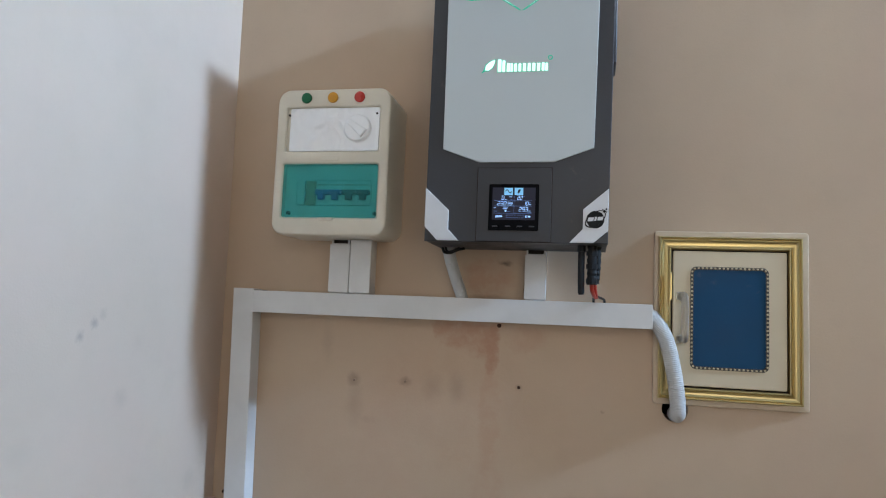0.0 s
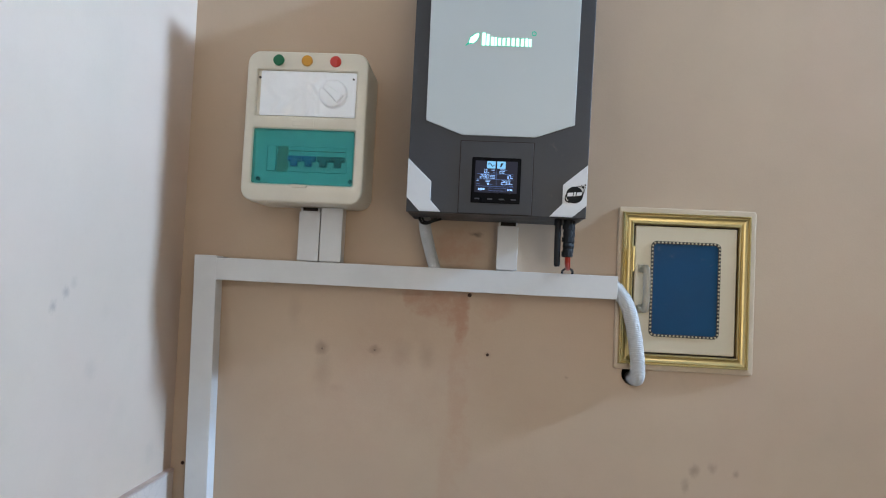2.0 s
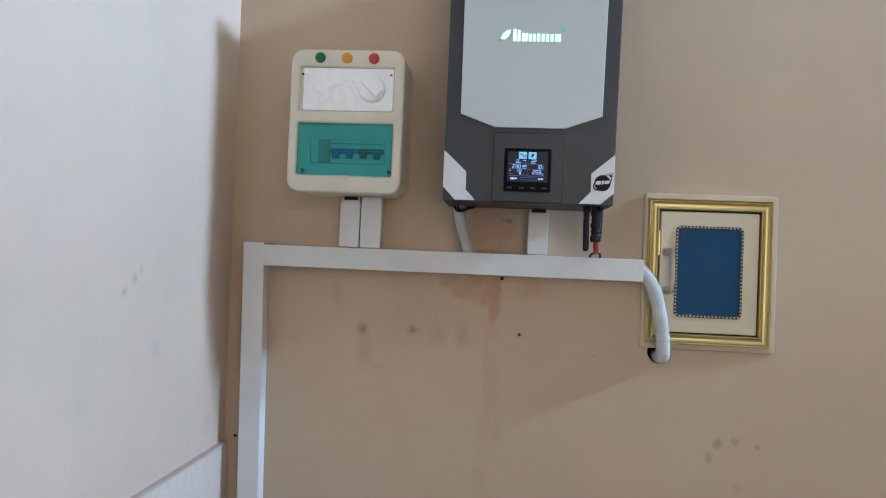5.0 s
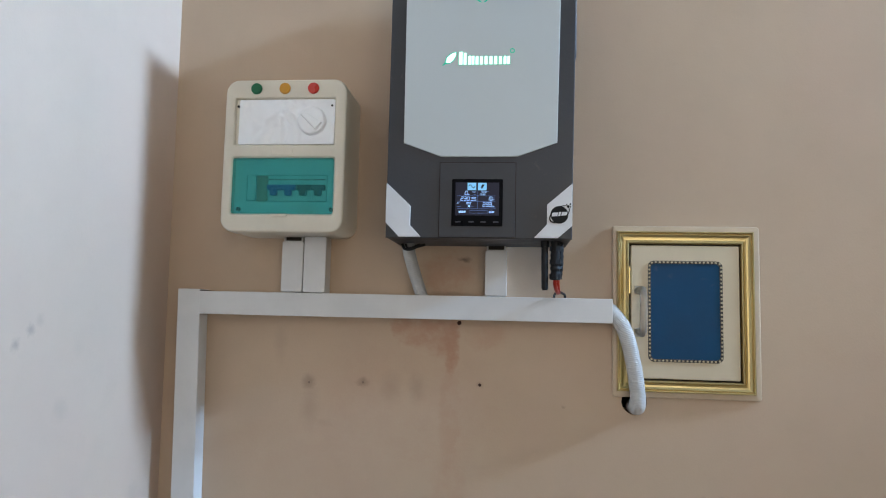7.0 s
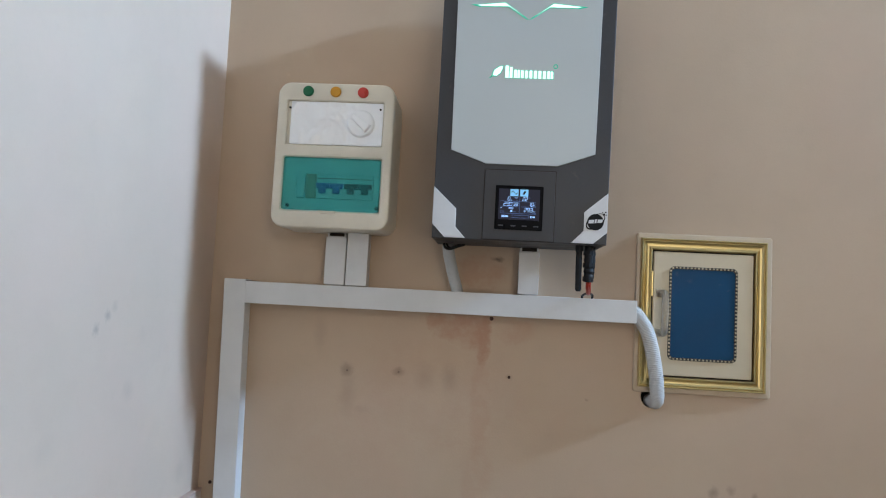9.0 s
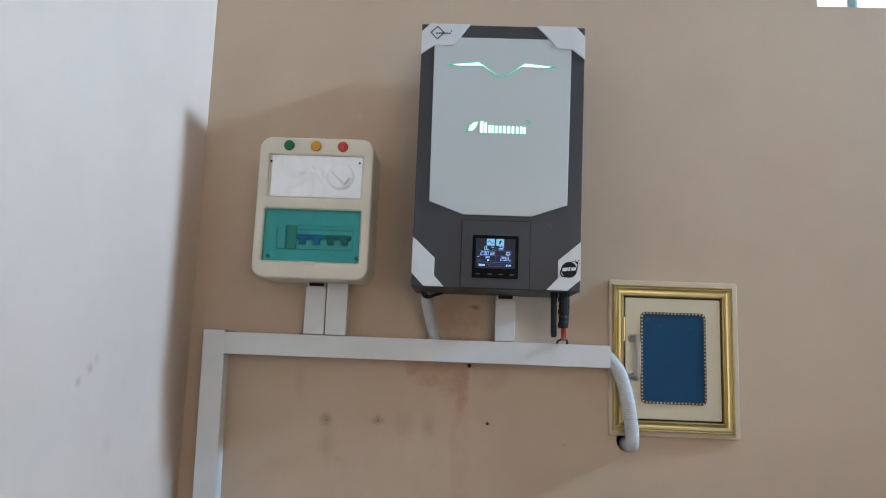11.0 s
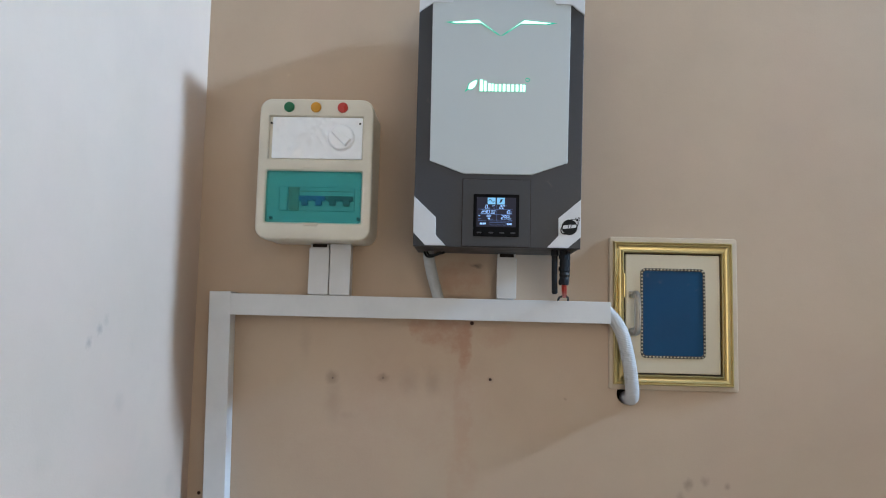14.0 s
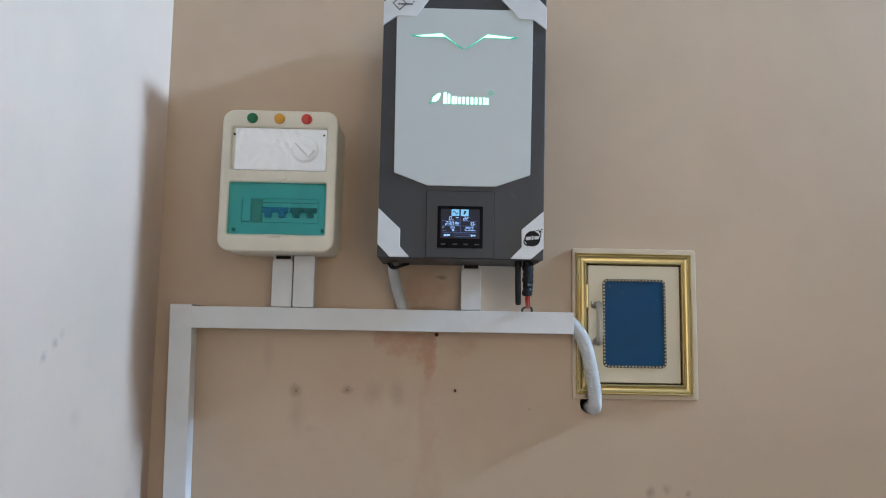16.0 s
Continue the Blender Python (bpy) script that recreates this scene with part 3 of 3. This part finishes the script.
for text, x, z, w, h in (("0", 0.5866, 1.4203, 0.0034, 0.0060), ("22", 0.6123, 1.4203, 0.0032, 0.0060), ("230", 0.5796, 1.4110, 0.0038, 0.0058),
                         ("10", 0.6225, 1.4110, 0.0032, 0.0058), ("29.3", 0.6155, 1.4012, 0.0037, 0.0064)):
    display("digits", seven_segment(text, x, z, w, h, 0.00075), lcd_mark, "lit seven-segment digits")
for x0, x1, z0, z1, tone in ((0.5915, 0.5945, 1.4202, 1.4210, lcd_mark), (0.5985, 0.6040, 1.4245, 1.4253, lcd_mark), (0.6010, 0.6042, 1.4204, 1.4212, lcd_dim), (0.6212, 0.6250, 1.4252, 1.4260, lcd_dim),
        (0.5970, 0.6050, 1.4155, 1.4163, lcd_mark), (0.5970, 0.6050, 1.4132, 1.4140, lcd_mark), (0.5965, 0.6045, 1.4108, 1.4116, lcd_mark), (0.6310, 0.6350, 1.4150, 1.4158, lcd_dim), (0.6310, 0.6350, 1.4118, 1.4126, lcd_mark),
        (0.5740, 0.6360, 1.4183, 1.4188, lcd_dim), (0.5740, 0.6360, 1.4092, 1.4097, lcd_dim), (0.5740, 0.6360, 1.3972, 1.3977, lcd_dim), (0.6070, 0.6074, 1.3975, 1.4275, lcd_dim),
        (0.5740, 0.5775, 1.4062, 1.4070, lcd_mark), (0.5890, 0.5970, 1.4072, 1.4080, lcd_mark), (0.5885, 0.5965, 1.4050, 1.4058, lcd_mark), (0.5740, 0.5800, 1.4005, 1.4013, lcd_dim), (0.5920, 0.5950, 1.4000, 1.4032, lcd_mark), (0.5955, 0.6010, 1.4000, 1.4008, lcd_dim),
        (0.6308, 0.6345, 1.4012, 1.4020, lcd_mark), (0.6290, 0.6360, 1.3986, 1.3994, lcd_dim),
        (0.5770, 0.5790, 1.3905, 1.3940, lcd_mark), (0.5796, 0.5816, 1.3905, 1.3940, lcd_mark), (0.5822, 0.5842, 1.3905, 1.3940, lcd_mark), (0.5848, 0.5880, 1.3910, 1.3938, lcd_mark),
        (0.5950, 0.6240, 1.3900, 1.3904, lcd_dim), (0.5950, 0.6240, 1.3944, 1.3948, lcd_dim), (0.5950, 0.5954, 1.3904, 1.3944, lcd_dim), (0.6236, 0.6240, 1.3904, 1.3944, lcd_dim),
        (0.6262, 0.6282, 1.3905, 1.3940, lcd_mark), (0.6290, 0.6298, 1.3905, 1.3940, lcd_mark), (0.6306, 0.6345, 1.3910, 1.3936, lcd_mark)):
    display("lcd_mark", plate(rect(x0, x1, z0, z1), [], LY, LY - 0.0003), tone)
for x in (0.5760, 0.5975, 0.6170, 0.6370):
    display("touch_key", plate(rounded(x - 0.0045, x + 0.0045, 1.3748, 1.3772, 0.0008, 2), [], LY + 0.0004, LY - 0.0003), key_dim)
# badges as plain shapes
CY = IY - 0.0035
badge = part("round_badge", plate(ring(0.7385, 1.3885, 0.0142, 30), [], CY + 0.0005, CY - 0.0004), print_black, INV, "black round badge with a pale band")
for xa, xb, za, h in ((0.7262, 0.7352, 1.3856, 0.0062), (0.7366, 0.7400, 1.3862, 0.0068), (0.7414, 0.7500, 1.3872, 0.0058)):
    part("badge_band", plate([(xa, za), (xb, za + 0.0006), (xb + 0.0012, za + h + 0.0006), (xa + 0.0012, za + h)], [], CY - 0.0003, CY - 0.0006), cap_white, badge)
orbit = plate(ring(0, 0, 0.0188, 36, 0.0108), [ring(0.0006, 0.0004, 0.0172, 36, 0.0090)], CY + 0.0004, CY - 0.0008)
bmesh.ops.transform(orbit, matrix=Matrix.Translation((0.7385, 0, 1.3895)) @ Matrix.Rotation(radians(-38), 4, "Y"), verts=orbit.verts[:])
part("badge_orbit", orbit, print_black, badge)
for x, z, r in ((0.7525, 1.4020, 0.0022), (0.7555, 1.4058, 0.0014), (0.7500, 1.4052, 0.0010), (0.7562, 1.4012, 0.0010)):
    part("badge_spark", plate(ring(x, z, r, 10), [], CY + 0.0004, CY - 0.0005), print_black, badge)
d = 0.0140
mark = part("diamond_badge", plate([(0.4865, 1.8315 - d), (0.4865 + d, 1.8315), (0.4865, 1.8315 + d), (0.4865 - d, 1.8315)], [[(0.4865, 1.8315 - d + 0.0030), (0.4865 + d - 0.0030, 1.8315), (0.4865, 1.8315 + d - 0.0030), (0.4865 - d + 0.0030, 1.8315)]], CY + 0.0005, CY - 0.0004), print_grey, INV, "thin black diamond badge with a dark bar")
for k in range(6):
    xa = 0.4835 + 0.0047 * k
    part("badge_bar", plate([(xa, 1.8290), (xa + 0.0038, 1.8288), (xa + 0.0042, 1.8320), (xa + 0.0004, 1.8322)], [], CY + 0.0004, CY - 0.0007), print_grey, mark)
part("badge_spark", plate(ring(0.5128, 1.8352, 0.0016, 10), [], CY + 0.0004, CY - 0.0005), print_grey, mark)
# side
part("side_vent_cover", box(IX1 + 0.002, IX1 + 0.0095, -0.120, -0.050, 1.665, 1.80, 0.003, 3), case_grey, INV)

# ---- cables under the inverter ----
hose = thing("flexible_conduit", (0.492, -0.03, 1.26), "grey flexible conduit hanging from inverter into the trunking", "conduit")
part("hose", tube([(0.4815, -0.075, 1.3455), (0.4830, -0.064, 1.328), (0.4905, -0.044, 1.295), (0.5010, -0.028, 1.258), (0.5065, -0.022, 1.230)], 0.0112, 80, 20, 0.0005), conduit_grey, hose)
lead = thing("cable", (0.49, -0.08, 1.34), "thin black cable looped under the inverter", "cable")
part("wire", tube([(0.4740, -0.095, 1.3450), (0.4790, -0.100, 1.3370), (0.4880, -0.095, 1.3365), (0.5000, -0.090, 1.3420), (0.5120, -0.085, 1.3460)], 0.0024, 30, 8), black_matt, lead)
part("second_wire", tube([(0.4790, -0.090, 1.3455), (0.4830, -0.098, 1.3395), (0.4900, -0.100, 1.3385), (0.5050, -0.095, 1.3455)], 0.0020, 30, 8), black_matt, lead)
stub = thing("antenna", (0.718, -0.12, 1.27), "stubby black antenna hanging below the inverter", "antenna")
part("rod", tube([(0.7175, -0.130, 1.3500), (0.7175, -0.130, 1.310), (0.7182, -0.129, 1.2715)], 0.0055, 16, 20), black_matt, stub)
part("collar", tube([(0.7175, -0.130, 1.3505), (0.7175, -0.130, 1.3400)], 0.0068, 4, 20), black_matt, stub)
part("tip", tube([(0.7182, -0.129, 1.2716), (0.7183, -0.129, 1.2690)], 0.0044, 3, 20), black_matt, stub)
plug = thing("solar_connector", (0.737, -0.12, 1.27), "black solar plug connectors with red and black wires", "connector")
part("plug_body", tube([(0.7350, -0.128, 1.3500), (0.7350, -0.127, 1.315), (0.7352, -0.126, 1.2860)], 0.0084, 12, 20, 0.0010), black_matt, plug)
part("second_plug", tube([(0.7425, -0.108, 1.3500), (0.7420, -0.108, 1.315), (0.7400, -0.108, 1.2890)], 0.0078, 12, 20, 0.001), black_matt, plug)
for z in (1.3380, 1.3160, 1.2920):
    part("plug_nut", tube([(0.7350, -0.127, z - 0.004), (0.7350, -0.127, z + 0.004)], 0.0096, 3, 8), black_matt, plug)
part("red_wire", tube([(0.7348, -0.126, 1.2875), (0.7355, -0.120, 1.2780), (0.7385, -0.104, 1.2705), (0.7415, -0.086, 1.2668)], 0.0034, 28, 10), wire_red, plug, "red insulated wire")
part("second_red_wire", tube([(0.7400, -0.108, 1.2900), (0.7410, -0.104, 1.2790), (0.7425, -0.094, 1.2705), (0.7440, -0.080, 1.2668)], 0.0031, 28, 10), wire_red, plug, "red insulated wire")
for dx in (-0.0095, 0.0095):
    part("black_wire", tube([(0.7425 + dx * 0.1, -0.090, 1.2690), (0.7445 + dx * 0.45, -0.070, 1.2672), (0.7470 + dx * 0.85, -0.048, 1.2655), (0.7485 + dx, -0.030, 1.2625), (0.7490 + dx, -0.020, 1.2500)], 0.0022, 24, 8), black_matt, plug)

# white corrugated conduit into the wall
pipe = thing("flexible_conduit", (0.876, -0.03, 1.07), "white corrugated conduit bending from trunking end into a wall hole", "conduit")
part("hose", tube([(0.8300, -0.021, 1.2420), (0.8430, -0.024, 1.2340), (0.8620, -0.031, 1.2030), (0.8745, -0.034, 1.1540), (0.8825, -0.032, 1.1035), (0.8848, -0.022, 1.0735), (0.8855, 0.030, 1.0680)], 0.0134, 190, 20, 0.0004), conduit_white, pipe)

# ---- wall cabinet with a gilt frame ----
CAB = thing("wall_cabinet", (0.97, 0, 1.09), "cream recessed wall cabinet with gold frame and blue panel", "cabinet")
OUT = (0.8438, 1.0992, 1.0870, 1.3925)
part("plaster_surround", plate(rounded(*OUT, 0.005, 3), [rect(0.860, 1.078, 1.108, 1.371)], -0.0005, -0.0075, 0.003, segments=3), surround_cream, CAB, "cream painted outer surround")
G0, G1 = (0.8508, 1.0888, 1.0968, 1.3832), (0.8735, 1.0655, 1.1185, 1.3595)


def moulding(a, b, c, e):
    """One mitred length between outer corners a, b and inner corners c, e, with a beaded hollow profile."""
    profile = [(0.0, 0.0), (0.02, 0.010), (0.06, 0.0165), (0.12, 0.0185), (0.18, 0.0165), (0.22, 0.0125), (0.25, 0.0135), (0.30, 0.0140), (0.36, 0.0118), (0.46, 0.0092), (0.58, 0.0082),
               (0.70, 0.0088), (0.78, 0.0105), (0.82, 0.0128), (0.88, 0.0136), (0.94, 0.0125), (0.98, 0.0090), (1.0, 0.0)]
    bm = bmesh.new()
    rows = []
    for (o, i) in ((a, c), (b, e)):
        rows.append([bm.verts.new((o[0] + (i[0] - o[0]) * s, -0.0045 - h * 0.62, o[1] + (i[1] - o[1]) * s)) for s, h in profile])
    for k in range(len(profile) - 1):
        bm.faces.new((rows[0][k], rows[0][k + 1], rows[1][k + 1], rows[1][k]))
    bm.faces.new((rows[0][0], rows[1][0], rows[1][-1], rows[0][-1]))
    bm.faces.new(rows[0])
    bm.faces.new(rows[1])
    return bm


co, ci = rect(*G0), rect(*G1)
for k in range(4):
    n = (k + 1) % 4
    part("moulding", moulding(co[k], co[n], ci[k], ci[n]), gold, CAB, "polished gold mitred moulding")
part("gap", plate(rect(G1[0] - 0.004, G1[1] + 0.004, G1[2] - 0.004, G1[3] + 0.004), [], -0.0005, -0.0030), gap_dark, CAB, "dark gap round the door")
cdoor = part("door", plate(rounded(G1[0] + 0.0022, G1[1] - 0.0022, G1[2] + 0.0022, G1[3] - 0.0022, 0.003, 3), [], -0.0028, -0.0105, 0.0018), door_cream, CAB, "cream lacquered door")
P = (0.9078, 1.0315, 1.1532, 1.3272)
part("blue_panel", plate(rounded(P[0] + 0.002, P[1] - 0.002, P[2] + 0.002, P[3] - 0.002, 0.008), [], -0.0100, -0.0112, 0.0004), blue_panel, cdoor, "deep blue inset panel")
part("bead_bed", plate(rounded(P[0] - 0.0025, P[1] + 0.0025, P[2] - 0.0025, P[3] + 0.0025, 0.0105), [rounded(P[0] + 0.0027, P[1] - 0.0027, P[2] + 0.0027, P[3] - 0.0027, 0.0072)], -0.0100, -0.0122, 0.0004), bead_dark, cdoor, "dark edging set with cream beads")
hx = 0.8925
handle = tube([(hx - 0.003, -0.010, 1.2745), (hx - 0.002, -0.024, 1.2765), (hx + 0.001, -0.031, 1.2740), (hx + 0.002, -0.0325, 1.2400), (hx + 0.001, -0.031, 1.2040), (hx - 0.002, -0.024, 1.2015), (hx - 0.003, -0.010, 1.2035)], 0.0062, 60, 8)
part("handle", handle, acrylic, cdoor, "clear acrylic bar handle")
for z in (1.2768, 1.2012):
    part("handle_foot", box(hx - 0.0105, hx + 0.0045, -0.0135, -0.0100, z - 0.007, z + 0.007, 0.0012), acrylic, cdoor)
part("hinge_catch", box(0.8705, 0.8735, -0.0190, -0.0105, 1.270, 1.318, 0.0006), gold, CAB, "thin bright metal catch")


def bead_mesh():
    bm = bmesh.new()
    box(-0.0016, 0.0016, -0.0012, 0.0012, -0.0016, 0.0016, 0.0005, 1, bm=bm)
    return finish(bm, "bead", bead_cream)


bead = bead_mesh()
outline = rounded(P[0], P[1], P[2], P[3], 0.0085, 8)
lengths = [math.dist(a, b) for a, b in zip(outline, outline[1:] + outline[:1])]
count = round(sum(lengths) / 0.0069)
for i in range(count):
    s = sum(lengths) * i / count
    k = 0
    while s > lengths[k]:
        s -= lengths[k]
        k += 1
    a, b = outline[k], outline[(k + 1) % len(outline)]
    ob = new("bead", bead)
    ob.parent = cdoor
    ob.location = Vector((a[0] + (b[0] - a[0]) * s / lengths[k], -0.0122, a[1] + (b[1] - a[1]) * s / lengths[k])) - Vector(CAB.location)

# ---- small things on the wall ----
# the two smallest discs stand for faint brown smudges
for x, z, r in ((0.608, 1.099, 0.0030), (0.290, 1.0940, 0.0022), (0.392, 1.0970, 0.0022), (0.030, 0.860, 0.0036)):
    solid("wall_plug", plate(ring(x, z, r, 10), [], 0.004, -0.0012, 0.0006), rust if r > 0.0025 else filler_brown, "small dark disc set in the plaster", "wall plug", group="wall plugs")
nail = thing("nail", (0.569, 0, 1.212), "rusty nail head in the wall below the trunking", "nail")
part("head", plate(ring(0.5690, 1.2105, 0.0040, 10), [], -0.006, -0.0085, 0.0006), rust, nail)
part("shank", tube([(0.5690, 0.004, 1.2110), (0.5690, -0.0070, 1.2105)], 0.0020, 3, 8), rust, nail)
